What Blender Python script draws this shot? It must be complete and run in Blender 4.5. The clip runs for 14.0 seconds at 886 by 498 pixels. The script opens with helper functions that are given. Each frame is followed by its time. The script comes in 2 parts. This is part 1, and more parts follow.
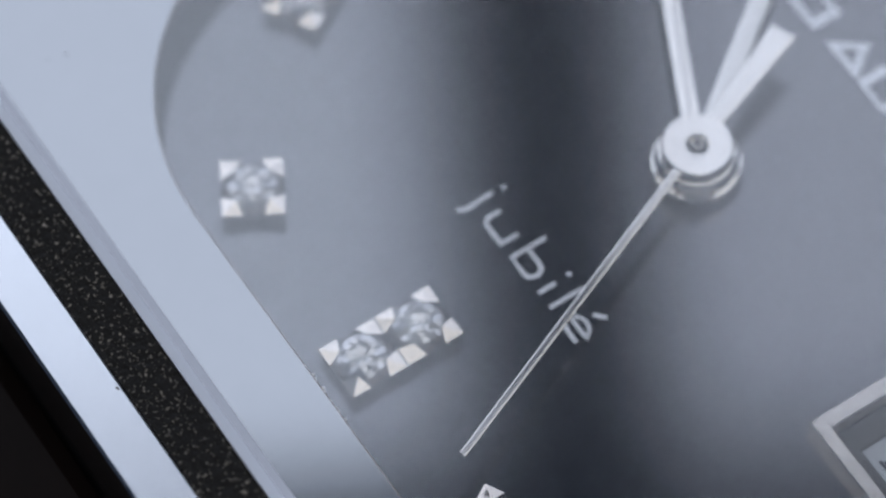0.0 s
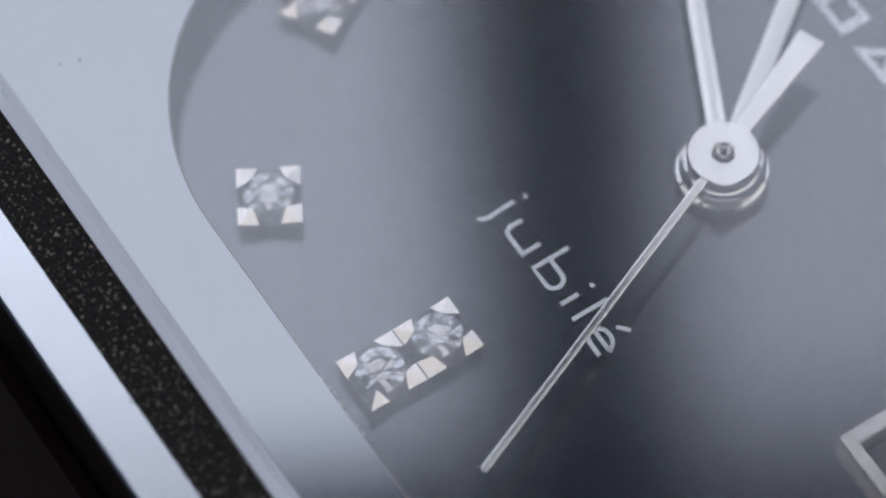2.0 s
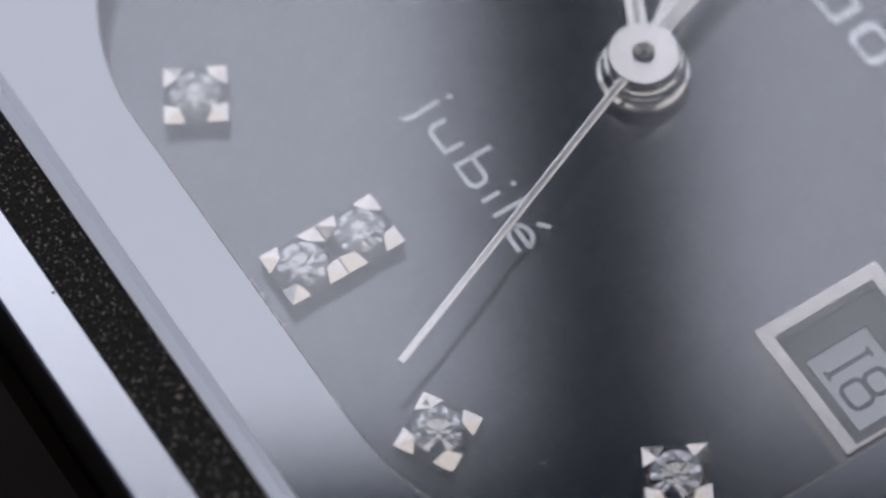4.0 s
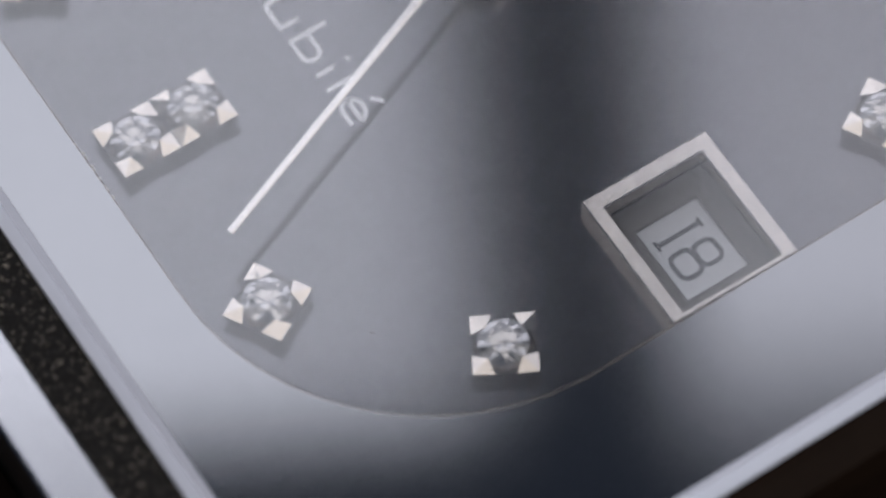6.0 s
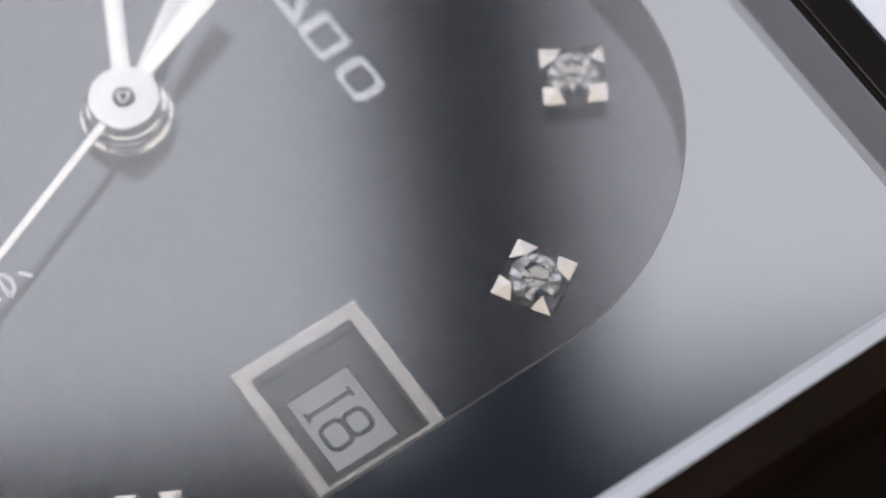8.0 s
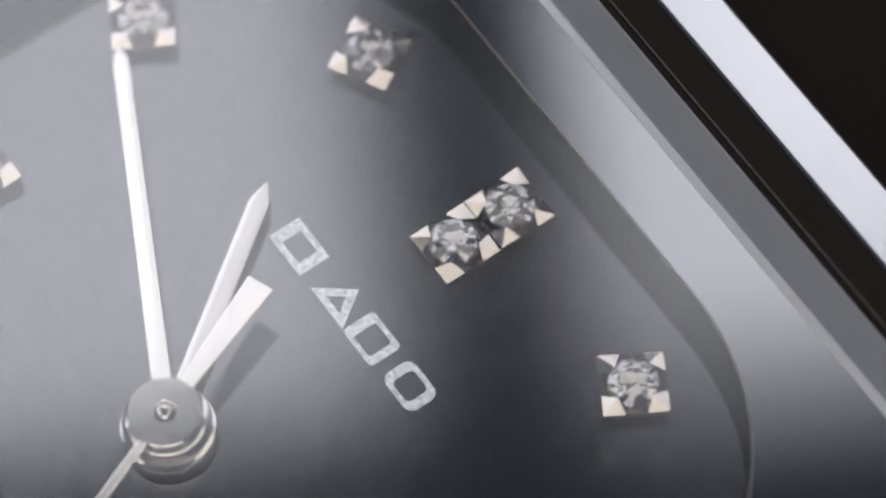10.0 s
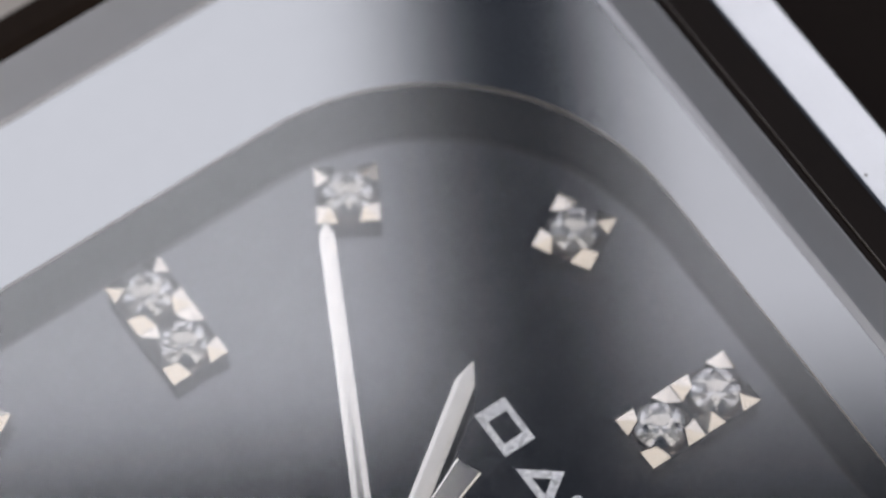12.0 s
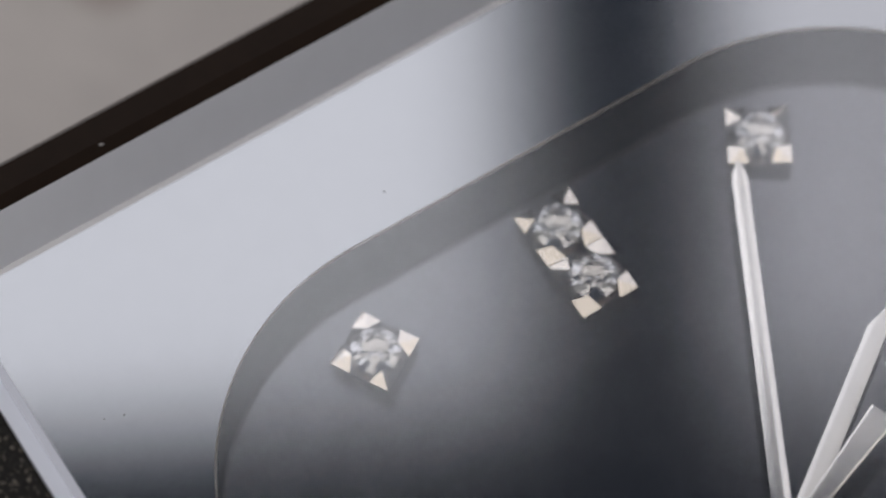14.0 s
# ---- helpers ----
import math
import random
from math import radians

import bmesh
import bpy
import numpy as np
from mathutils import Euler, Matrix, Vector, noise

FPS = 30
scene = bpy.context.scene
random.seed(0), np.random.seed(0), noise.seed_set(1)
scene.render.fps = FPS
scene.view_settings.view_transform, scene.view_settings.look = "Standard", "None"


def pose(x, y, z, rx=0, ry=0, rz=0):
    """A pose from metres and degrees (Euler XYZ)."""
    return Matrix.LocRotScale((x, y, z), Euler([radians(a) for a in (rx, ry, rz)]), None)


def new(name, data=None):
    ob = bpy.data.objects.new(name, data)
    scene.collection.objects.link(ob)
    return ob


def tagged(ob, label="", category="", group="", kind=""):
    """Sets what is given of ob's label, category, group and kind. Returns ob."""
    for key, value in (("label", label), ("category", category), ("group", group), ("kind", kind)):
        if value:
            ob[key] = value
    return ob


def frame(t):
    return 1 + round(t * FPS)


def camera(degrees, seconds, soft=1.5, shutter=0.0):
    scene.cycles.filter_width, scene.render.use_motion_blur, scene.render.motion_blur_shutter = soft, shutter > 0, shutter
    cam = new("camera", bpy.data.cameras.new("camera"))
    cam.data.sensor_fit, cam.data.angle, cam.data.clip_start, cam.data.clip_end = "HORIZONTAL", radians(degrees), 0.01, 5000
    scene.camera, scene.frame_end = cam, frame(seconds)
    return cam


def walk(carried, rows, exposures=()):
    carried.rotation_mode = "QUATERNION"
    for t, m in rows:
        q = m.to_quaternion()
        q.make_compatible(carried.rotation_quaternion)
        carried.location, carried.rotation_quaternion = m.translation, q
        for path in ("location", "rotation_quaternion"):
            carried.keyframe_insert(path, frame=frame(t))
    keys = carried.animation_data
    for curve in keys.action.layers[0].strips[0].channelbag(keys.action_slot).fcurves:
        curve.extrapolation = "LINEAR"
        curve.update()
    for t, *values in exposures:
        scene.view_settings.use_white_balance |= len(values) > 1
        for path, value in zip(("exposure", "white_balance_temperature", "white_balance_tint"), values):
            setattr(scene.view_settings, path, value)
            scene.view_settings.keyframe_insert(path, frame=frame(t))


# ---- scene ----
cam = camera(12.00, 14.0, soft=2.2)
cam.data.dof.use_dof = True                    # a close-up lens: the dial is sharp in a shallow band only
cam.data.dof.focus_distance = 0.0685
cam.data.dof.aperture_fstop = 66.0
ROWS = (
    (0.0, pose(0.027891, -0.022313, 0.062355, 28.6551, 0.9599, 56.5684)),
    (0.5, pose(0.027514, -0.022009, 0.061949, 28.5820, 0.9549, 56.5794)),
    (1.0, pose(0.027080, -0.021807, 0.061451, 28.4897, 0.9797, 56.5962)),
    (1.5, pose(0.026616, -0.021915, 0.061470, 28.4688, 1.0840, 56.8504)),
    (2.0, pose(0.026881, -0.021819, 0.061304, 28.4072, 1.0448, 56.7756)),
    (2.2, pose(0.026839, -0.021938, 0.061337, 28.4285, 1.0586, 56.8138)),
    (4.3, pose(0.030271, -0.021161, 0.061043, 28.5622, 1.5170, 57.2058)),
    (4.5, pose(0.030639, -0.021040, 0.060952, 28.5714, 1.5785, 57.2244)),
    (5.0, pose(0.030976, -0.020969, 0.060807, 28.5497, 1.4588, 57.2454)),
    (5.5, pose(0.031521, -0.020534, 0.060792, 28.3851, 1.5382, 57.2712)),
    (6.0, pose(0.032599, -0.019929, 0.060517, 28.2825, 1.5418, 57.0203)),
    (6.5, pose(0.033140, -0.018751, 0.059822, 28.2069, 1.4316, 56.5457)),
    (7.0, pose(0.033725, -0.017357, 0.060115, 28.2793, 1.5259, 56.0615)),
    (7.5, pose(0.033710, -0.015133, 0.060743, 27.9647, 1.8225, 55.7294)),
    (8.0, pose(0.032927, -0.013926, 0.061371, 27.9086, 1.8798, 55.3045)),
    (8.2, pose(0.032462, -0.013362, 0.061823, 27.8820, 1.9453, 55.2397)),
    (10.3, pose(0.026219, -0.010902, 0.061615, 26.9975, 1.7846, 54.9681)),
    (10.5, pose(0.025999, -0.010866, 0.061910, 27.0546, 1.8576, 55.1379)),
    (11.0, pose(0.024846, -0.011252, 0.062302, 27.0640, 1.8320, 55.4021)),
    (11.5, pose(0.023987, -0.011169, 0.062924, 26.9849, 1.8654, 55.6247)),
    (12.0, pose(0.022806, -0.011963, 0.063401, 26.9443, 1.6490, 55.8681)),
    (12.5, pose(0.021709, -0.013592, 0.063004, 26.8773, 1.4346, 56.2123)),
    (13.0, pose(0.021280, -0.014937, 0.062979, 26.7569, 1.3755, 56.6682)),
    (13.5, pose(0.020301, -0.016454, 0.063033, 26.5910, 1.1393, 57.4338)),
    (14.0, pose(0.019826, -0.017433, 0.062807, 26.7309, 0.9000, 58.5314)),
)
walk(cam, ROWS, (
    (0.0, -0.18, 5600, 10), (2.0, -0.20, 5750, 12), (4.5, -0.16, 6000, 15),
    (6.5, -0.15, 6200, 14), (7.5, 0.02, 6290, 13), (8.0, 0.06, 6340, 12), (10.5, 0.15, 6380, 12), (12.0, 0.10, 6370, 12), (14.0, 0.02, 6370, 12),
))

# ---- world and light: a dim room and studio softboxes over the table ----
MM = 0.001
world = bpy.data.worlds.new("room")
scene.world = world
world.use_nodes = True
world.node_tree.nodes["Background"].inputs["Color"].default_value = (0.55, 0.70, 1.0, 1)
world.node_tree.nodes["Background"].inputs["Strength"].default_value = 0.045

R0 = Vector((-0.38417, 0.26511, 0.88438))      # the way in which the dial mirrors the room
U0 = Vector((0.55633, 0.83093, -0.00743))
U0 = Matrix.Rotation(radians(5.0), 3, R0) @ U0
V0 = R0.cross(U0)


def softbox(name, centre, right, up, width, height, radiance, colour):
    """A rectangular softbox that faces the watch."""
    data = bpy.data.lights.new(name, "AREA")
    data.shape, data.size, data.size_y = "RECTANGLE", width, height
    data.energy, data.color = radiance * math.pi * width * height, colour
    ob = new(name, data)
    out = right.cross(up).normalized()
    m = Matrix((right.normalized(), up.normalized(), out)).transposed().to_4x4()
    m.translation = centre
    ob.matrix_world = m
    return ob


def mirrored_box(u0, u1, v0, v1, dist, radiance, colour):
    c = R0 * dist + U0 * (u0 + u1) / 2 + V0 * (v0 + v1) / 2
    return softbox("softbox", c, U0, V0, u1 - u0, v1 - v0, radiance, colour)


COOL, COOL2, WARM = (0.97, 0.97, 1.01), (0.97, 0.96, 1.0), (1.0, 0.94, 0.86)
mirrored_box(-0.62, -0.0165, -0.0190, 0.60, 0.40, 1.29, COOL)
mirrored_box(-0.0165, -0.0115, -0.0190, 0.60, 0.40, 0.75, COOL)
mirrored_box(0.0105, 0.62, -0.0158, 0.60, 0.40, 1.08, COOL2)
mirrored_box(0.0105, 0.62, -0.0262, -0.0158, 0.40, 0.45, COOL2)
mirrored_box(-0.60, 0.60, -0.52, -0.082, 0.40, 1.05, WARM)


def facing(direction, dist, width, height, radiance, colour):
    d = Vector(direction).normalized()
    right = Vector((0, 0, 1)).cross(d).normalized()
    return softbox("softbox", d * dist, right, d.cross(right), width, height, radiance, colour)


facing((0.80, -0.55, 0.30), 0.60, 0.80, 0.26, 1.2, (1.0, 0.95, 0.89))


# ---- materials ----
def material(name, colour, rough=0.4, metal=0.0, spec=0.5, scale=0.0, vary=0.0, bump=0.0, bump_scale=0.0, rough_vary=0.0):
    """A surface with mottling at two sizes and a fine relief; scales are per metre."""
    m = bpy.data.materials.new(name)
    m.use_nodes = True
    nt = m.node_tree
    b = nt.nodes["Principled BSDF"]
    b.inputs["Base Color"].default_value = (*colour, 1)
    b.inputs["Roughness"].default_value = rough
    b.inputs["Metallic"].default_value = metal
    b.inputs["Specular IOR Level"].default_value = spec
    geo = nt.nodes.new("ShaderNodeTexCoord")
    if vary > 0:
        n1 = nt.nodes.new("ShaderNodeTexNoise")
        n1.inputs["Scale"].default_value, n1.inputs["Detail"].default_value = scale, 6
        n2 = nt.nodes.new("ShaderNodeTexNoise")
        n2.inputs["Scale"].default_value, n2.inputs["Detail"].default_value = scale * 9, 3
        add = nt.nodes.new("ShaderNodeMath")
        add.operation = "MULTIPLY_ADD"
        add.inputs[1].default_value = 0.5
        ramp = nt.nodes.new("ShaderNodeMapRange")
        ramp.inputs["From Min"].default_value, ramp.inputs["From Max"].default_value = 0.45, 1.05
        ramp.inputs["To Min"].default_value, ramp.inputs["To Max"].default_value = 1 - vary, 1 + vary
        mix = nt.nodes.new("ShaderNodeVectorMath")
        mix.operation = "SCALE"
        mix.inputs[0].default_value = colour
        for n in (n1, n2):
            nt.links.new(geo.outputs["Object"], n.inputs["Vector"])
        nt.links.new(n2.outputs["Fac"], add.inputs[0])
        nt.links.new(n1.outputs["Fac"], add.inputs[2])
        nt.links.new(add.outputs[0], ramp.inputs["Value"])
        nt.links.new(ramp.outputs["Result"], mix.inputs["Scale"])
        nt.links.new(mix.outputs[0], b.inputs["Base Color"])
        if rough_vary > 0:
            rr = nt.nodes.new("ShaderNodeMapRange")
            rr.inputs["From Min"].default_value, rr.inputs["From Max"].default_value = 0.45, 1.05
            rr.inputs["To Min"].default_value, rr.inputs["To Max"].default_value = max(0.0, rough - rough_vary), rough + rough_vary
            nt.links.new(add.outputs[0], rr.inputs["Value"])
            nt.links.new(rr.outputs["Result"], b.inputs["Roughness"])
    if bump > 0:
        n3 = nt.nodes.new("ShaderNodeTexNoise")
        n3.inputs["Scale"].default_value, n3.inputs["Detail"].default_value = bump_scale, 4
        bp = nt.nodes.new("ShaderNodeBump")
        bp.inputs["Strength"].default_value, bp.inputs["Distance"].default_value = bump, 0.4 / bump_scale
        nt.links.new(geo.outputs["Object"], n3.inputs["Vector"])
        nt.links.new(n3.outputs["Fac"], bp.inputs["Height"])
        nt.links.new(bp.outputs["Normal"], b.inputs["Normal"])
    return m


DIAL = material("dial_lacquer", (0.160, 0.161, 0.172), 0.080, 1.0, scale=300, vary=0.03)
BORDER = material("border_mirror", (0.425, 0.432, 0.44), 0.062, 1.0, scale=220, vary=0.02)
BORDER_BACK = material("border_black", (0.02, 0.02, 0.022), 0.5, scale=400, vary=0.2)
BRASS = material("border_edge_brown", (0.36, 0.31, 0.25), 0.35, 0.6, scale=900, vary=0.2)
STEP = material("step_grey", (0.46, 0.465, 0.49), 0.30, 0.95, scale=300, vary=0.03)
CHAMFER = material("chamfer_grey", (0.88, 0.89, 0.92), 0.44, 0.92, scale=300, vary=0.03)
STEEL = material("polished_steel", (0.86, 0.84, 0.81), 0.16, 1.0, scale=900, vary=0.04, rough_vary=0.04)
HAND = material("polished_hand", (0.93, 0.895, 0.845), 0.10, 1.0, scale=700, vary=0.04, rough_vary=0.04)
SATIN = material("satin_hand", (0.95, 0.925, 0.885), 0.30, 1.0, scale=700, vary=0.04, rough_vary=0.04, bump=0.06, bump_scale=9000)
BRIGHT = material("bright_cut_metal", (0.92, 0.85, 0.77), 0.10, 1.0, scale=2500, vary=0.05, rough_vary=0.04)
# seat metal, darkened: shade of seat walls and prong sides is in this colour
SEAT_SHADE = material("marker_seat_shade", (0.11, 0.105, 0.105), 0.22, 1.0, scale=2500, vary=0.25)
FRAME = material("satin_frame", (0.97, 0.905, 0.835), 0.22, 1.0, scale=1800, vary=0.05, bump=0.10, bump_scale=14000)
CUP = material("warm_cup", (0.46, 0.40, 0.36), 0.24, 1.0, scale=2500, vary=0.2)
WELL = material("date_well", (0.10, 0.097, 0.095), 0.5, 0.0, scale=900, vary=0.1)
DATE = material("date_disc_paint", (0.54, 0.57, 0.60), 0.5, scale=1200, vary=0.04)
INK = material("date_ink", (0.07, 0.075, 0.09), 0.5, scale=2000, vary=0.1)
PRINT = material("silver_print", (0.90, 0.91, 0.93), 0.50, 0.45, scale=3000, vary=0.15)
FOIL = material("silver_foil", (0.82, 0.84, 0.88), 0.42, 0.6, scale=12000, vary=0.6, bump=0.9, bump_scale=16000)
# black ceramic; the brown in its base paints the room's warm reflection
CERAMIC = material("black_ceramic_warm_sheen", (0.014, 0.0085, 0.0055), 0.18, 0.0, 0.04, scale=500, vary=0.2)
LINK = material("black_link", (0.0075, 0.0048, 0.0038), 0.22, 0.0, 0.06, scale=500, vary=0.2)
# base paler than the strip: the edge's thin highlight is painted in
LIP_HIGHLIGHT = material("black_edge_highlight", (0.055, 0.046, 0.04), 0.2, 0.0, 0.5, scale=700, vary=0.3)
GRAIN = material("black_grain", (0.016, 0.014, 0.011), 0.50, 0.0, 0.15, scale=5000, vary=0.9, bump=1.0, bump_scale=7000)
RAIL = material("polished_rail", (0.79, 0.80, 0.82), 0.20, 1.0, scale=400, vary=0.03)
TABLE = material("dark_brown_wood", (0.045, 0.026, 0.015), 0.5, scale=60, vary=0.5, bump=0.3, bump_scale=900)
CLOTH = material("grey_paper", (0.42, 0.39, 0.365), 0.8, scale=120, vary=0.10, bump=0.25, bump_scale=1800)

_n = GRAIN.node_tree
_sp = _n.nodes.new("ShaderNodeTexNoise")
_sp.inputs["Scale"].default_value, _sp.inputs["Detail"].default_value = 15000, 2
_rp = _n.nodes.new("ShaderNodeValToRGB")
_rp.color_ramp.elements[0].position, _rp.color_ramp.elements[0].color = 0.59, (0.007, 0.006, 0.005, 1)
_rp.color_ramp.elements[1].position, _rp.color_ramp.elements[1].color = 0.82, (0.34, 0.30, 0.24, 1)
_tc = _n.nodes.new("ShaderNodeTexCoord")
_n.links.new(_tc.outputs["Object"], _sp.inputs["Vector"])
_n.links.new(_sp.outputs["Fac"], _rp.inputs["Fac"])
_n.links.new(_rp.outputs["Color"], _n.nodes["Principled BSDF"].inputs["Base Color"])

_n = CLOTH.node_tree                                   # a soft round brown spot mixed into the paper's colour
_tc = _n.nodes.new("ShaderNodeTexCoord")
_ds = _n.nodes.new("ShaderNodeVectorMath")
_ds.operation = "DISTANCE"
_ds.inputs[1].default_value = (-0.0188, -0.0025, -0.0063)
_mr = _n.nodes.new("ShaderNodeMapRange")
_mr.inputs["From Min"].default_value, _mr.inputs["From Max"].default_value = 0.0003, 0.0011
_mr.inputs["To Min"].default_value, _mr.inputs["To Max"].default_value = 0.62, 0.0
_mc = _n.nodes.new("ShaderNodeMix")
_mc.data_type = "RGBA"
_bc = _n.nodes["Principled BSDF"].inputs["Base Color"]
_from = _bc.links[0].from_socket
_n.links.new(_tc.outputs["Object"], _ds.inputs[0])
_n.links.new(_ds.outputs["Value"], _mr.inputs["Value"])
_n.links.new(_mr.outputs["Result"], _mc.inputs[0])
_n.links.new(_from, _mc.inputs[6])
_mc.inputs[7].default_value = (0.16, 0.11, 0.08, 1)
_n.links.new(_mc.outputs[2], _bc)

STONE = bpy.data.materials.new("clear_diamond")
STONE.use_nodes = True
_b = STONE.node_tree.nodes["Principled BSDF"]
_b.inputs["Base Color"].default_value = (0.80, 0.785, 0.785, 1)
_b.inputs["Roughness"].default_value = 0.015
_b.inputs["IOR"].default_value = 2.4
_b.inputs["Transmission Weight"].default_value = 1.0

GLASS = bpy.data.materials.new("sapphire_pane")
GLASS.use_nodes = True
_nt = GLASS.node_tree
_nt.nodes.remove(_nt.nodes["Principled BSDF"])
_tr = _nt.nodes.new("ShaderNodeBsdfTransparent")
_gl = _nt.nodes.new("ShaderNodeBsdfGlossy")
_gl.inputs["Roughness"].default_value = 0.085
_mx = _nt.nodes.new("ShaderNodeMixShader")
_mx.inputs[0].default_value = 0.135
_nt.links.new(_tr.outputs[0], _mx.inputs[1])
_nt.links.new(_gl.outputs[0], _mx.inputs[2])
_nt.links.new(_mx.outputs[0], _nt.nodes["Material Output"].inputs["Surface"])


# ---- mesh helpers (millimetres in, metres out) ----
def part(name, bm, mat, parent=None, label="", smooth=False):
    bmesh.ops.recalc_face_normals(bm, faces=bm.faces)
    bmesh.ops.scale(bm, vec=(MM, MM, MM), verts=bm.verts)
    me = bpy.data.meshes.new(name)
    bm.to_mesh(me)
    bm.free()
    me.materials.append(mat)
    if smooth:
        for p in me.polygons:
            p.use_smooth = True
    ob = new(name, me)
    ob.parent = parent
    if label:
        tagged(ob, label)
    return ob


def inset(outline, d):
    """The outline moved inwards by d (counter-clockwise points)."""
    out, n = [], len(outline)
    for i in range(n):
        p, a, b = Vector(outline[i]), Vector(outline[i - 1]), Vector(outline[(i + 1) % n])
        e1, e2 = (p - a).normalized(), (b - p).normalized()
        n1, n2 = Vector((-e1.y, e1.x)), Vector((-e2.y, e2.x))
        k = n1 + n2
        out.append(p + k * (d / max(0.3, k.dot(n1))))
    return out


def loft(bm, loops, cap_low=True, cap_high=True):
    """Skin through loops of (x, y, z) points of equal number."""
    rings = [[bm.verts.new(p) for p in loop] for loop in loops]
    for a, b in zip(rings, rings[1:]):
        for i in range(len(a)):
            j = (i + 1) % len(a)
            bm.faces.new((a[i], a[j], b[j], b[i]))
    if cap_low:
        bm.faces.new(rings[0][::-1])
    if cap_high:
        bm.faces.new(rings[-1])
    return rings


def at(outline, z):
    return [(p[0], p[1], z) for p in outline]


def prism(bm, outline, z0, z1, bevel=0.02):
    loft(bm, [at(outline, z0), at(outline, z1 - bevel), at(inset(outline, bevel), z1)])


def ring_prism(bm, outer, inner, z0, z1, bevel=0.02):
    """A closed band between two outlines of equal number of points."""
    loops = [at(outer, z0), at(outer, z1 - bevel), at(inset(outer, bevel), z1), at(inset(inner, -bevel), z1), at(inner, z1 - bevel), at(inner, z0)]
    rings = [[bm.verts.new(p) for p in loop] for loop in loops]
    for a, b in zip(rings, rings[1:] + rings[:1]):
        for i in range(len(a)):
            j = (i + 1) % len(a)
            bm.faces.new((a[i], a[j], b[j], b[i]))


def rounded(hx, hy, r, steps=16, cx=0.0, cy=0.0):
    pts = []
    for qx, qy, a0 in ((1, 1, 0), (-1, 1, 90), (-1, -1, 180), (1, -1, 270)):
        for k in range(steps + 1):
            a = radians(a0 + 90 * k / steps)
            pts.append((cx + qx * (hx - r) + r * math.cos(a), cy + qy * (hy - r) + r * math.sin(a)))
    return pts


def circle(r, n=48, cx=0.0, cy=0.0):
    return [(cx + r * math.cos(2 * math.pi * k / n), cy + r * math.sin(2 * math.pi * k / n)) for k in range(n)]


def rect(x0, y0, x1, y1):
    return [(x0, y0), (x1, y0), (x1, y1), (x0, y1)]


def stroke(bm, pts, w, z0, z1):
    """A printed line of even width along points."""
    pts = [Vector(p) for p in pts]
    left, right = [], []
    for i, p in enumerate(pts):
        a, b = pts[max(0, i - 1)], pts[min(len(pts) - 1, i + 1)]
        d = (b - a).normalized()
        nrm = Vector((-d.y, d.x)) * (w / 2)
        if 0 < i < len(pts) - 1:
            e = (p - a).normalized()
            nrm /= max(0.5, abs(Vector((-e.y, e.x)).dot(Vector((-d.y, d.x)))))
        left.append(p + nrm)
        right.append(p - nrm)
    lo = [bm.verts.new((*p, z0)) for p in right + left[::-1]]
    hi = [bm.verts.new((*p, z1)) for p in right + left[::-1]]
    n = len(pts)
    for i in range(n - 1):
        j, k = 2 * n - 1 - i, 2 * n - 2 - i
        bm.faces.new((hi[i], hi[i + 1], hi[k], hi[j]))
    for i in range(2 * n):
        j = (i + 1) % (2 * n)
        bm.faces.new((lo[i], lo[j], hi[j], hi[i]))


def arc(cx, cy, rx, ry, a0, a1, n=14):
    return [(cx + rx * math.cos(radians(a0 + (a1 - a0) * k / n)), cy + ry * math.sin(radians(a0 + (a1 - a0) * k / n))) for k in range(n + 1)]


# ---- table ----
bm = bmesh.new()
prism(bm, rect(-700, -500, 700, 500), -36, -6.5, 2.0)
table = part("table", bm, TABLE)
tagged(table, "dark brown wooden table top under the watch", "table", kind="structure")
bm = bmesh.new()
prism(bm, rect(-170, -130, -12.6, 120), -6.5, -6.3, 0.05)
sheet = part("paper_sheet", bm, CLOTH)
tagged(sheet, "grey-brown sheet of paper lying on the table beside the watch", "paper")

# ---- watch ----
watch = new("wristwatch")
tagged(watch, "black ceramic watch with grey mirrored dial and diamond hour markers", "watch")

# dial plate with the opening for the date
WX0, WX1, WY0, WY1 = 5.37, 7.63, -1.045, 0.865
bm = bmesh.new()
xs, ys = (-10.3, WX0, WX1, 10.3), (-9.2, WY0, WY1, 9.2)
grid = [[bm.verts.new((x, y, 0)) for y in ys] for x in xs]
for i in range(3):
    for j in range(3):
        if (i, j) != (1, 1):
            bm.faces.new((grid[i][j], grid[i + 1][j], grid[i + 1][j + 1], grid[i][j + 1]))
ext = bmesh.ops.extrude_face_region(bm, geom=bm.faces[:])
bmesh.ops.translate(bm, vec=(0, 0, -0.12), verts=[v for v in ext["geom"] if isinstance(v, bmesh.types.BMVert)])
dial = part("dial", bm, DIAL, watch, "grey lacquered dial with a mirror sheen")

# date: frame, well, disc and numeral
LEAN = (0.0202, 0.0158)            # the applied metal leans by a degree and a half against the dial


def lean(bm, above, cx=0.0, cy=0.0, turn=0.0):
    """Slopes the upper face a little; turn is the angle by which the part is turned clockwise."""
    c, d = math.cos(radians(turn)), math.sin(radians(turn))
    lx, ly = LEAN[0] * c - LEAN[1] * d, LEAN[0] * d + LEAN[1] * c
    for v in bm.verts:
        if v.co.z > above:
            v.co.z -= lx * (v.co.x - cx) + ly * (v.co.y - cy)


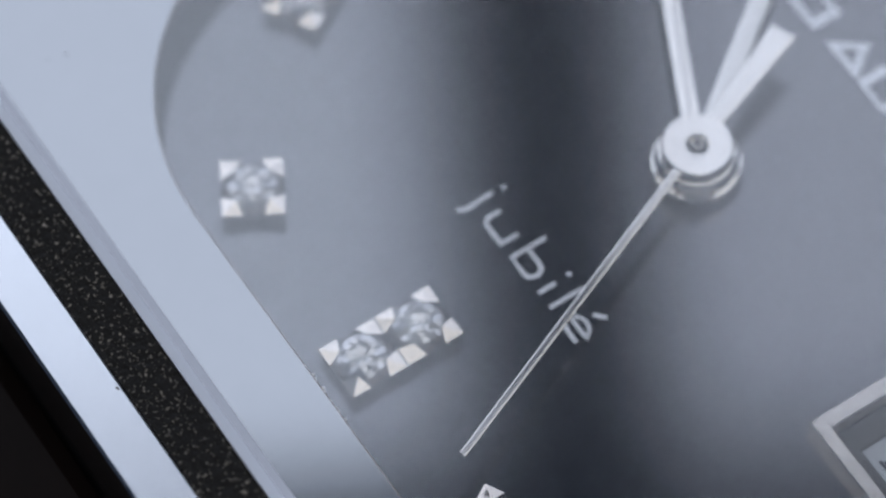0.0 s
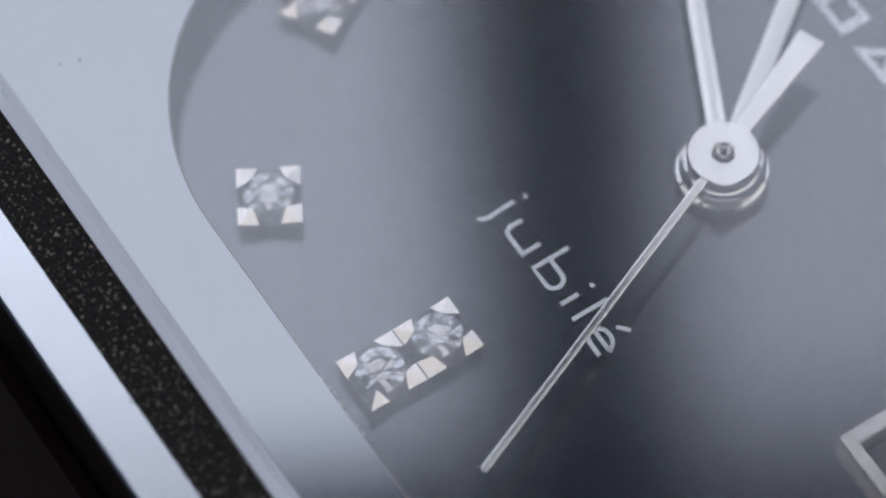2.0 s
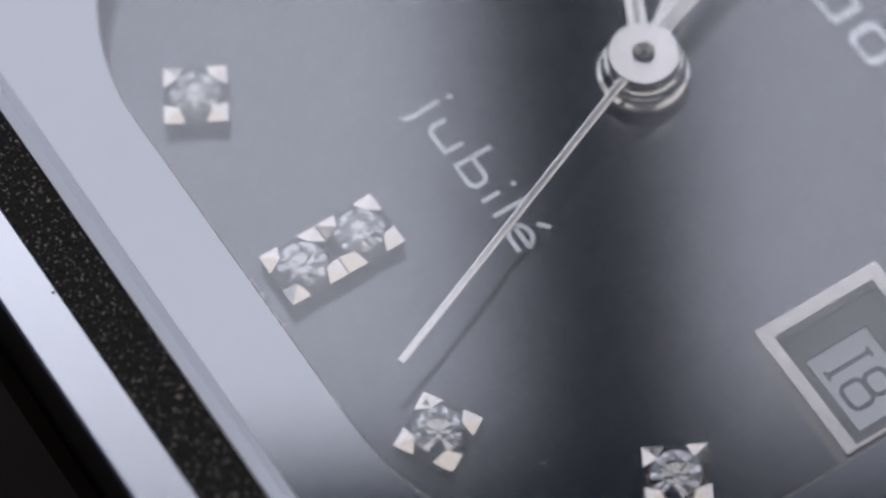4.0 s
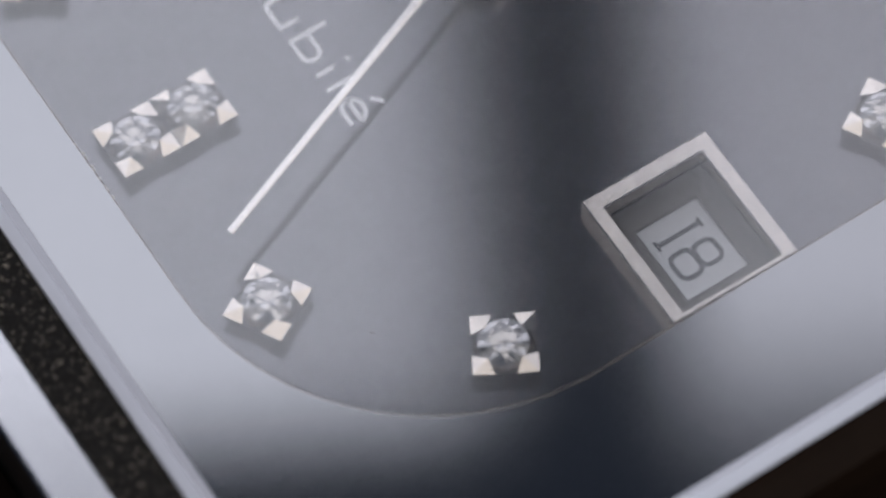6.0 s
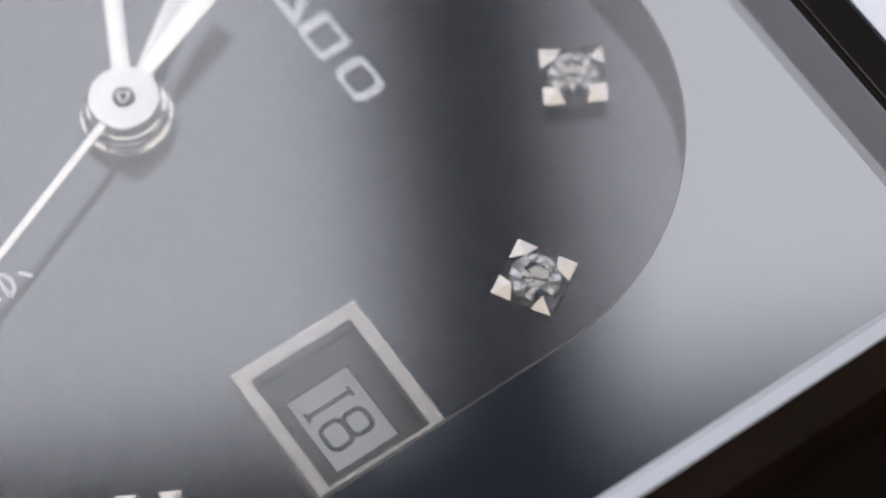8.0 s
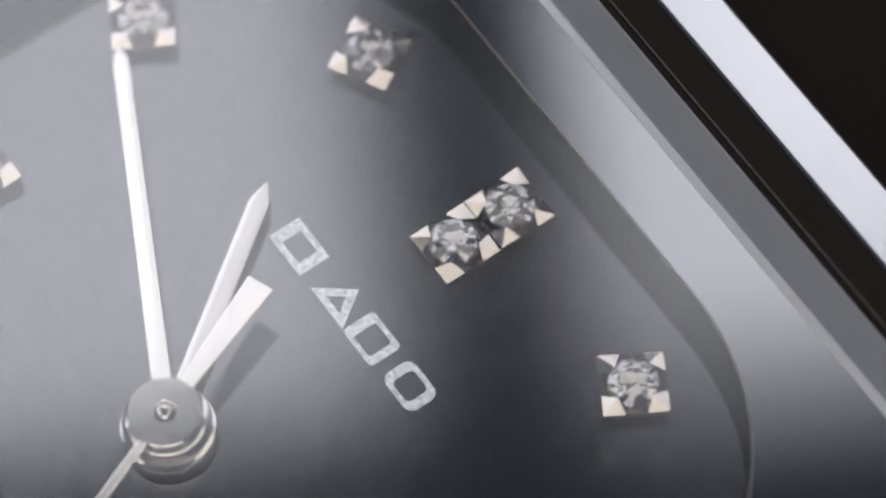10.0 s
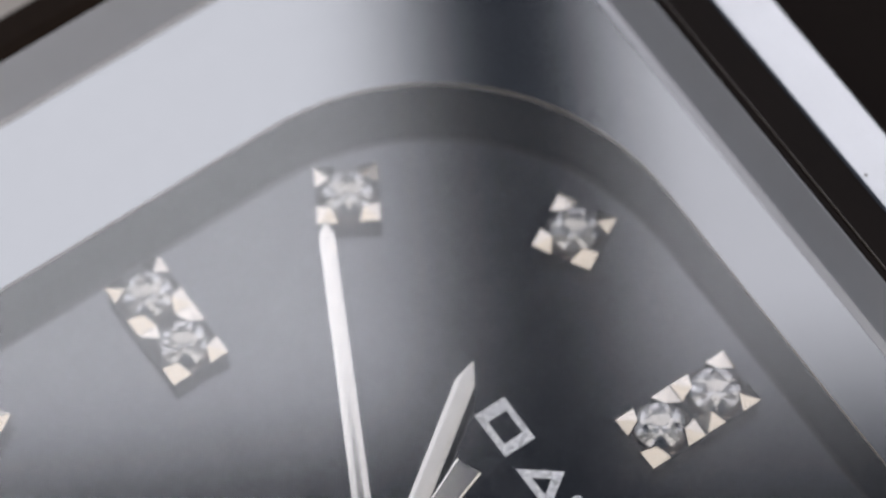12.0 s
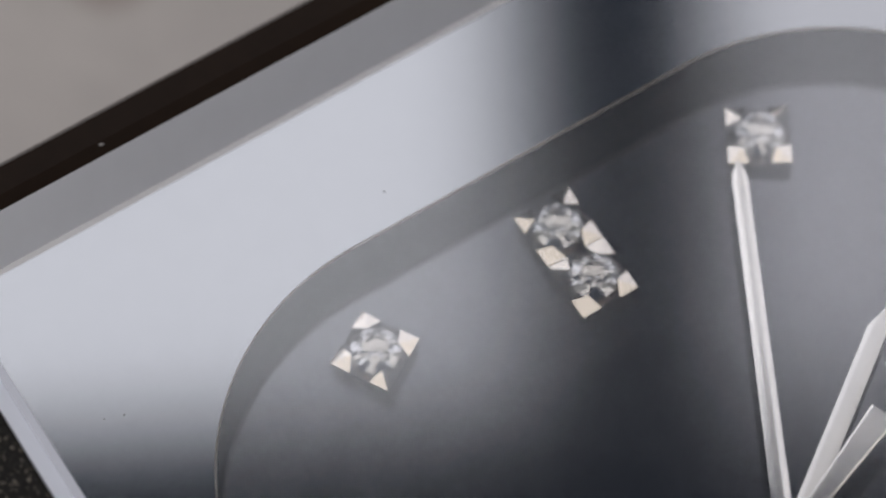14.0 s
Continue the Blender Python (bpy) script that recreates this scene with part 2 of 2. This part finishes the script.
bm = bmesh.new()
ring_prism(bm, rect(5.07, -1.31, 7.74, 1.15), rect(WX0, WY0, WX1, WY1), 0.002, 0.30, 0.025)
lean(bm, 0.2, 6.4, -0.08)
date_window = part("date_window", bm, FRAME, watch, "satin silver square frame round the date")
bm = bmesh.new()
ring_prism(bm, rect(5.2, -1.25, 7.8, 1.1), rect(5.76, -0.69, 7.26, 0.50), -0.36, -0.27, 0.03)
part("well", bm, WELL, date_window, "grey plate with a smaller opening")
bm = bmesh.new()
prism(bm, circle(2.2, 48, 6.5, 0), -0.52, -0.33, 0.02)
part("date_disc", bm, DATE, date_window, "pale grey date disc")
bm = bmesh.new()
stroke(bm, [(6.16, 0.30), (6.16, -0.54)], 0.085, -0.331, -0.322)
stroke(bm, [(6.06, 0.30), (6.26, 0.30)], 0.06, -0.331, -0.321)
stroke(bm, [(6.06, -0.54), (6.26, -0.54)], 0.06, -0.331, -0.321)
for hx, hy, y in ((0.215, 0.195, 0.095), (0.245, 0.205, -0.325)):
    loop = rounded(hx, hy, 0.14, 6, 6.69, y)
    stroke(bm, loop + loop[:1], 0.085, -0.331, -0.3215 + 0.001 * (y > 0))
part("numeral", bm, INK, date_window, "dark numeral 18")

# printed lettering under the centre
bm = bmesh.new()
w, t0, t1, base, xh, asc = 0.075, 0.002, 0.010, -3.545, -3.20, -2.85
for pts in (
    [(-1.57, xh + 0.09), (-1.55, base - 0.02), *arc(-1.63, base - 0.03, 0.09, 0.20, 0, -100, 8)],
    [(-1.555, -2.93), (-1.535, -2.87)],
    [(-1.20, xh), (-1.20, base + 0.13), *arc(-1.07, base + 0.13, 0.13, 0.13, 180, 270, 8), (-0.62, base)],
    [(-0.66, xh), (-0.66, base)],
    [(-0.34, asc), (-0.34, base), (0.02, base), *arc(0.04, base + 0.16, 0.14, 0.16, -90, 90, 12), (-0.34, xh - 0.02)],
    [(0.47, xh), (0.47, base)],
    [(0.46, -2.95), (0.46, -2.885)],
    [(0.81, asc), (0.81, base)],
    [(1.14, -3.36), (1.60, -3.36), *arc(1.38, -3.36, 0.22, 0.17, 0, 180, 12), *arc(1.36, base + 0.14, 0.22, 0.14, 180, 270, 8), (1.60, base)],
    [(1.32, -3.02), (1.50, -2.86)],
):
    stroke(bm, pts, w, t0, t1)
part("dial_script", bm, PRINT, watch, "thin silver script printed on the dial")

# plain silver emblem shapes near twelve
bm = bmesh.new()
ring_prism(bm, rect(-2.04, 3.30, -1.14, 3.90), rect(-1.82, 3.42, -1.34, 3.79), 0.002, 0.012, 0.002)
part("emblem", bm, FOIL, watch, "speckled silver block shape")
bm = bmesh.new()
ring_prism(bm, [(-0.86, 3.32), (0.08, 3.32), (-0.36, 3.95)], [(-0.58, 3.45), (-0.20, 3.45), (-0.38, 3.70)], 0.002, 0.012, 0.002)
part("emblem", bm, FOIL, watch, "speckled silver triangle shape")
bm = bmesh.new()
ring_prism(bm, rounded(0.41, 0.31, 0.10, 5, 0.50, 3.61), rounded(0.23, 0.22, 0.05, 5, 0.52, 3.61), 0.002, 0.012, 0.002)
part("emblem", bm, FOIL, watch, "speckled silver rounded block shape")
bm = bmesh.new()
ring_prism(bm, rounded(0.41, 0.30, 0.18, 5, 1.56, 3.63), rounded(0.23, 0.21, 0.10, 5, 1.56, 3.63), 0.002, 0.012, 0.002)
part("emblem", bm, FOIL, watch, "speckled silver ring shape")


# hour markers: a square seat, corner prongs and a brilliant
def square_loop(half, n=32):
    """A square outline with as many points as a circle of n."""
    pts = []
    for k in range(n):
        a = 2 * math.pi * (k + 0.5) / n
        c, d = math.cos(a), math.sin(a)
        f = half / max(abs(c), abs(d))
        pts.append((c * f, d * f))
    return pts


def eight(k):
    """Turns a circle of 32 points into an octagon, for flat facets."""
    a = (k + 0.5) * 360 / 32 % 45 - 22.5
    return math.cos(radians(22.5)) / math.cos(radians(a))


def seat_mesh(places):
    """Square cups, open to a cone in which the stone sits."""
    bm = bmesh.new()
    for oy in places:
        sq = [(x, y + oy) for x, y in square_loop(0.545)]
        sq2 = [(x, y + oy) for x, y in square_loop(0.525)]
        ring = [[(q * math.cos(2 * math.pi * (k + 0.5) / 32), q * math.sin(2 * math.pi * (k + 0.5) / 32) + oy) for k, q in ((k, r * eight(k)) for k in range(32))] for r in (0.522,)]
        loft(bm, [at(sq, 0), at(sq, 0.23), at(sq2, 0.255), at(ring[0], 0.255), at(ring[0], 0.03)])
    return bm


def cup_mesh():
    """The faceted metal cup under the stone."""
    bm = bmesh.new()
    loops = [[(q * math.cos(2 * math.pi * (k + 0.5) / 32), q * math.sin(2 * math.pi * (k + 0.5) / 32), z) for k, q in ((k, r * eight(k)) for k in range(32))] for r, z in ((0.52, 0.004), (0.52, 0.262), (0.50, 0.28), (0.30, 0.11), (0.06, 0.008))]
    loft(bm, loops)
    return bm


def prong_mesh(sx, sy, rise=0.0):
    """A bright-cut corner: two facets that meet in a ridge, hollowed towards the stone."""
    bm = bmesh.new()
    k, e = 0.36, 0.538
    j1, j2, j3 = (random.uniform(-0.018, 0.018) for _ in range(3))
    top = [(e, e, 0.325 + rise), (e - k, e, 0.315 + j1), (0.225, 0.425, 0.345), (0.280, 0.280, 0.410 + j2), (0.425, 0.225, 0.345), (e, e - k, 0.315 + j3)]
    hi = [bm.verts.new((sx * x, sy * y, z)) for x, y, z in top]
    lo = [bm.verts.new((sx * x, sy * y, 0.20)) for x, y, z in top]
    for f in ((0, 1, 3), (1, 2, 3), (0, 3, 5), (3, 4, 5)):
        bm.faces.new([hi[i] for i in f])
    # sides take the second, darker material, which paints their shade
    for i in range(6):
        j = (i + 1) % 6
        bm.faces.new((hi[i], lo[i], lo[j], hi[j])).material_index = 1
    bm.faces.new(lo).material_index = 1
    return bm


def stone_mesh():
    """A round brilliant: eight-sided table, crown, girdle and pavilion."""
    bm = bmesh.new()
    n = 16

    def ring(r, z, count, shift=0.0):
        return [bm.verts.new((r * math.cos(2 * math.pi * (k + shift) / count), r * math.sin(2 * math.pi * (k + shift) / count), z)) for k in range(count)]

    tb, mid, g1, g0 = ring(0.235, 0.480, 8, 0.5), ring(0.335, 0.430, 8), ring(0.43, 0.380, n), ring(0.43, 0.368, n)
    low = bm.verts.new((0, 0, 0.012))
    bm.faces.new(tb)
    for k in range(8):
        l = (k + 1) % 8
        bm.faces.new((tb[k - 1], mid[k], tb[k]))
        bm.faces.new((tb[k], mid[k], g1[(2 * k + 1) % n]))
        bm.faces.new((tb[k], g1[(2 * k + 1) % n], mid[l]))
        bm.faces.new((mid[k], g1[2 * k], g1[2 * k + 1]))
        bm.faces.new((mid[l], g1[2 * k + 1], g1[(2 * k + 2) % n]))
    for k in range(n):
        l = (k + 1) % n
        bm.faces.new((g1[k], g0[k], g0[l], g1[l]))
    for k in range(0, n, 2):
        bm.faces.new((g0[k], g0[k + 1], g0[(k + 2) % n], low))
    return bm


def hour_marker(angle, radius, double):
    marker = part("hour_marker", seat_mesh((-0.55, 0.55) if double else (0.0,)), SEAT_SHADE, watch, "square steel setting with two small diamonds" if double else "square steel setting with one small diamond")
    for oy in ((-0.55, 0.55) if double else (0.0,)):
        for sx in (-1, 1):
            for sy in (-1, 1):
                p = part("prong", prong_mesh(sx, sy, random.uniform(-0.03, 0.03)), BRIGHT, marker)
                p.data.materials.append(SEAT_SHADE)
                p.location = (0, oy * MM, 0)
        p = part("cup", cup_mesh(), CUP, marker)
        p.location = (0, oy * MM, 0)
        p = part("diamond", stone_mesh(), STONE, marker, "clear faceted diamond")
        p.location = (0, oy * MM, 0.0)
        p.rotation_euler = (radians(random.uniform(-3, 3)), radians(random.uniform(-3, 3)), random.uniform(0, 0.8))
    a = radians(angle)
    marker.location = (math.sin(a) * radius * MM, math.cos(a) * radius * MM, 0.0005 * MM)
    marker.rotation_euler = (0, 0, -a)
    return marker


for hour, radius in ((1, 7.50), (2, 7.50), (4, 7.54), (5, 7.54), (7, 7.53), (8, 7.53), (10, 7.57), (11, 7.54)):
    hour_marker(hour * 30, radius, False)
hour_marker(0, 6.18, True)
hour_marker(180, 6.18, True)
hour_marker(270, 6.32, True)


# pointers
def hand(name, angle, sections, z, thick, ridge, flat, label, mat=HAND):
    """A bar along +y of sections (y, half width), with a ridge along its middle."""
    bm = bmesh.new()
    rows = []
    for y, hw in sections:
        rows.append([bm.verts.new(p) for p in ((-hw, y, z), (-hw, y, z + thick), (-hw * flat, y, z + thick + ridge), (hw * flat, y, z + thick + ridge), (hw, y, z + thick), (hw, y, z))])
    for a, b in zip(rows, rows[1:]):
        for i in range(6):
            j = (i + 1) % 6
            bm.faces.new((a[i], a[j], b[j], b[i]))
    bm.faces.new(rows[0][::-1])
    bm.faces.new(rows[-1])
    ob = part(name, bm, mat, watch, label)
    ob.rotation_euler = (0, 0, -radians(angle))
    return ob


hour_hand = hand("hour_hand", -36.0, [(0.3, 0.17), (4.25, 0.17), (4.64, 0.015)], 0.30, 0.06, 0.012, 0.5, "satin steel hour hand with a pointed tip", SATIN)
minute_hand = hand("minute_hand", -63.3, [(0.3, 0.16), (6.70, 0.135), (6.97, 0.02)], 0.50, 0.06, 0.025, 0.3, "long polished steel minute hand")
second_hand = hand("second_hand", 158.0, [(0.4, 0.075), (7.0, 0.06)], 0.825, 0.05, 0.012, 0.6, "thin steel seconds hand with a broad tail")
tail = hand("tail", 158.0 + 180, [(0.4, 0.12), (2.72, 0.24)], 0.815, 0.05, 0.01, 0.85, "")
tail.parent = second_hand
tail.rotation_euler = (0, 0, math.pi)


def hub(name, r, hole, z0, z1, parent, mat=HAND, turn=None):
    bm = bmesh.new()
    if hole:
        ring_prism(bm, circle(r, 64), circle(hole, 64), z0, z1, 0.03)
    else:
        d = z1 - z0
        loft(bm, [at(circle(r * q, 64), z0 + d * h) for q, h in ((0.97, 0), (1, 0.2), (1, 0.55), (0.97, 0.78), (0.90, 0.95), (0.84, 1))])
    if turn is not None:
        lean(bm, (z0 + z1) / 2, turn=turn)
    return part(name, bm, mat, parent)


hub("hub", 0.80, 0, 0.18, 0.36, hour_hand)
hub("hub", 0.73, 0, 0.40, 0.62, minute_hand)
hub("hub", 0.62, 0.175, 0.72, 0.90, second_hand, turn=158.0)
hub("pin", 0.34, 0, 0.0, 0.72, minute_hand, STEEL)
hub("collar", 0.172, 0.135, 0.60, 0.80, second_hand, BORDER_BACK)
hub("pin", 0.130, 0.055, 0.60, 0.93, second_hand, HAND)
hub("pin_core", 0.055, 0, 0.60, 0.84, second_hand, BORDER_BACK)

# crystal border with its rounded opening
OPEN = []
for ax, ay, a0, r in ((1, 1, 0, 4.8), (-1, 1, 90, 4.8), (-1, -1, 180, 4.5), (1, -1, 270, 4.8)):
    cx, cy = ax * (8.05 - r), 0.13 + ay * (7.90 - r)
    OPEN += [(cx + r * math.cos(radians(a0 + 3.75 * k)), cy + r * math.sin(radians(a0 + 3.75 * k))) for k in range(25)]


def outline_like(hx, hy, r, cx=0.0):
    return rounded(hx, hy, r, 24, cx)


bm = bmesh.new()
ring_prism(bm, outline_like(10.60, 9.18, 0.35, -0.06), OPEN, 0.955, 1.0, 0.004)
part("crystal_border", bm, BORDER, watch, "mirrored grey border under the edge of the crystal")
bm = bmesh.new()
ring_prism(bm, outline_like(10.5, 9.1, 0.35), inset(OPEN, -0.02), 0.86, 0.95, 0.004)
part("border_backing", bm, BORDER_BACK, watch, "black backing of the border")
bm = bmesh.new()
ring_prism(bm, inset(OPEN, -0.004), inset(OPEN, 0.011), 0.95, 0.998, 0.004)
part("border_edge", bm, BRASS, watch, "thin brown edge line")
bm = bmesh.new()
prism(bm, rect(-10.2, 9.181, 10.2, 9.196), 0.90, 0.985, 0.002)
part("groove", bm, BORDER_BACK, watch, "fine dark line beside the border")
bm = bmesh.new()
loft(bm, [at(outline_like(10.60, 9.18, 0.35, -0.06), 0.998), at(outline_like(10.70, 9.33, 0.42, -0.05), 1.012)], False, False)
part("bezel_step", bm, STEP, watch, "narrow pale facet between border and bezel")
bm = bmesh.new()
loft(bm, [at(outline_like(10.70, 9.33, 0.42, -0.05), 1.01), at(outline_like(11.22, 9.675, 0.60, -0.03), 1.80), at(outline_like(11.25, 9.70, 0.60, -0.03), 1.83), at(outline_like(11.255, 9.705, 0.60, -0.03), 0.9)], False, False)
part("bezel", bm, CHAMFER, watch, "grey polished slope round the crystal")
bm = bmesh.new()
prism(bm, inset(OPEN, 0.005), 0.998, 1.018, 0.004)
pane = part("crystal", bm, GLASS, watch, "clear flat sapphire crystal")
pane.visible_shadow = False

# case
bm = bmesh.new()
loft(bm, [at(outline_like(hx, hy, 0.6, cx), z) for hx, hy, cx, z in (
    (11.26, 9.71, -0.03, 0.95), (11.26, 9.71, -0.03, 1.825), (11.5, 9.715, -0.04, 1.835), (11.97, 9.718, -0.06, 1.77), (12.16, 9.72, -0.06, 1.50),
    (12.27, 9.722, -0.05, 0.9), (12.3, 9.722, -0.04, 0.2), (12.25, 9.72, 0, -2.5), (11.2, 9.5, 0, -5.2))], False, True)
case = part("case", bm, CERAMIC, watch, "glossy black ceramic case")
bm = bmesh.new()
prism(bm, rounded(9.5, 8.5, 1.5, 8), -6.5, -5.2, 0.1)
part("case_back", bm, STEEL, watch, "steel case back on the table")
bm = bmesh.new()
prism(bm, rect(-10.4, -9.3, 10.4, 9.3), -1.2, -0.62, 0.05)
part("movement_plate", bm, WELL, watch, "grey plate under the dial")
for side in (-1, 1):
    bm = bmesh.new()
    y0, y1 = sorted((side * 9.725, side * 10.55))
    pts = [(-11.0, y0), (11.0, y0), (11.0, y1), (-11.0, y1)]
    lo = [bm.verts.new((p[0], p[1], 0.6)) for p in pts]
    hi = [bm.verts.new((p[0], p[1], (1.82 if abs(p[1]) < 10 else 1.58))) for p in pts]
    for i in range(4):
        bm.faces.new((lo[i], lo[(i + 1) % 4], hi[(i + 1) % 4], hi[i]))
    bm.faces.new(hi)
    bm.faces.new(lo[::-1])
    part("gasket", bm, GRAIN if side < 0 else LINK, watch, "matt black grained strip beside the crystal" if side < 0 else "black strip beside the crystal")
    if side > 0:
        bm = bmesh.new()
        prism(bm, rect(-10.6, 9.84, 10.6, 9.875), 1.70, 1.818, 0.012)
        part("gasket_lip", bm, LIP_HIGHLIGHT, watch, "thin glossy edge on the black strip, its highlight in the colour")
    bm = bmesh.new()
    y0, y1 = sorted((side * 10.56, side * 11.46))
    prism(bm, rect(-11.4, y0, 11.4, y1), -2.5, 1.62, 0.05)
    part("end_rail", bm, RAIL, watch, "polished steel rail at the end of the case")
    for k in range(4):
        bm = bmesh.new()
        y0, y1 = sorted((side * (11.52 + 5.0 * k), side * (16.45 + 5.0 * k)))
        prism(bm, rect(-9.5 + 0.3 * k, y0, 9.5 - 0.3 * k, y1), -4.4 - 0.5 * k, -0.2 - 0.9 * k, 0.35)
        part("bracelet_link", bm, LINK, watch, "black ceramic bracelet link")


# dust and lint
LINT = material("dark_lint", (0.20, 0.19, 0.18), 0.7, scale=4000, vary=0.3)
PALE = material("pale_dust", (0.65, 0.63, 0.60), 0.7, scale=4000, vary=0.3)


def speck(x, y, z, size, mat, stretch=1.0, turn=0.0):
    """An uneven crumb of dust."""
    size *= 0.65
    bm = bmesh.new()
    bmesh.ops.create_icosphere(bm, subdivisions=2, radius=1.0)
    for v in bm.verts:
        v.co *= 1 + 0.45 * noise.noise(v.co * 1.7 + Vector((x, y, z)))
        v.co.x *= stretch
        v.co.z *= 0.6
    bmesh.ops.rotate(bm, verts=bm.verts, cent=(0, 0, 0), matrix=Matrix.Rotation(radians(turn), 3, "Z"))
    bmesh.ops.scale(bm, vec=(size, size, size), verts=bm.verts)
    bmesh.ops.translate(bm, vec=(x, y, z + 0.4 * size), verts=bm.verts)
    part("dust", bm, mat, watch)


for x in (-0.12, 0.10, 0.19, 0.40, 0.47, 0.66, 0.82, 0.90, 1.08):      # crumbs along the border's edge
    speck(x, -7.76 + random.uniform(-0.01, 0.02), 0.985, 0.042 * random.uniform(0.7, 1.1), PALE, 1.3, random.uniform(0, 90))
for x, y, z, size, mat, stretch, turn in (
    (-7.40, -7.94, 1.0, 0.028, LINT, 1.0, 0), (-7.50, -8.25, 1.0, 0.020, LINT, 1.2, 30),
    (-8.65, -2.28, 1.0, 0.024, LINT, 1.3, 60), (5.04, -5.35, 0.0, 0.022, LINT, 4.0, 40),
    (-4.40, 7.26, 1.018, 0.014, PALE, 1.0, 0), (-2.61, 7.70, 1.018, 0.016, PALE, 1.0, 0),
    (-1.32, 10.70, 1.62, 0.030, LINT, 1.8, 50), (-1.17, -10.65, 1.62, 0.035, LINT, 1.6, 20),
    (-11.47, -5.98, 1.83, 0.05, LINT, 1.4, 70), (-2.85, -4.39, 1.018, 0.013, LINT, 1.0, 0),
    (1.82, -3.47, 0.0, 0.016, LINT, 1.0, 0), (9.86, 1.96, 1.0, 0.014, LINT, 1.0, 0),
):
    speck(x, y, z, size, mat, stretch, turn)
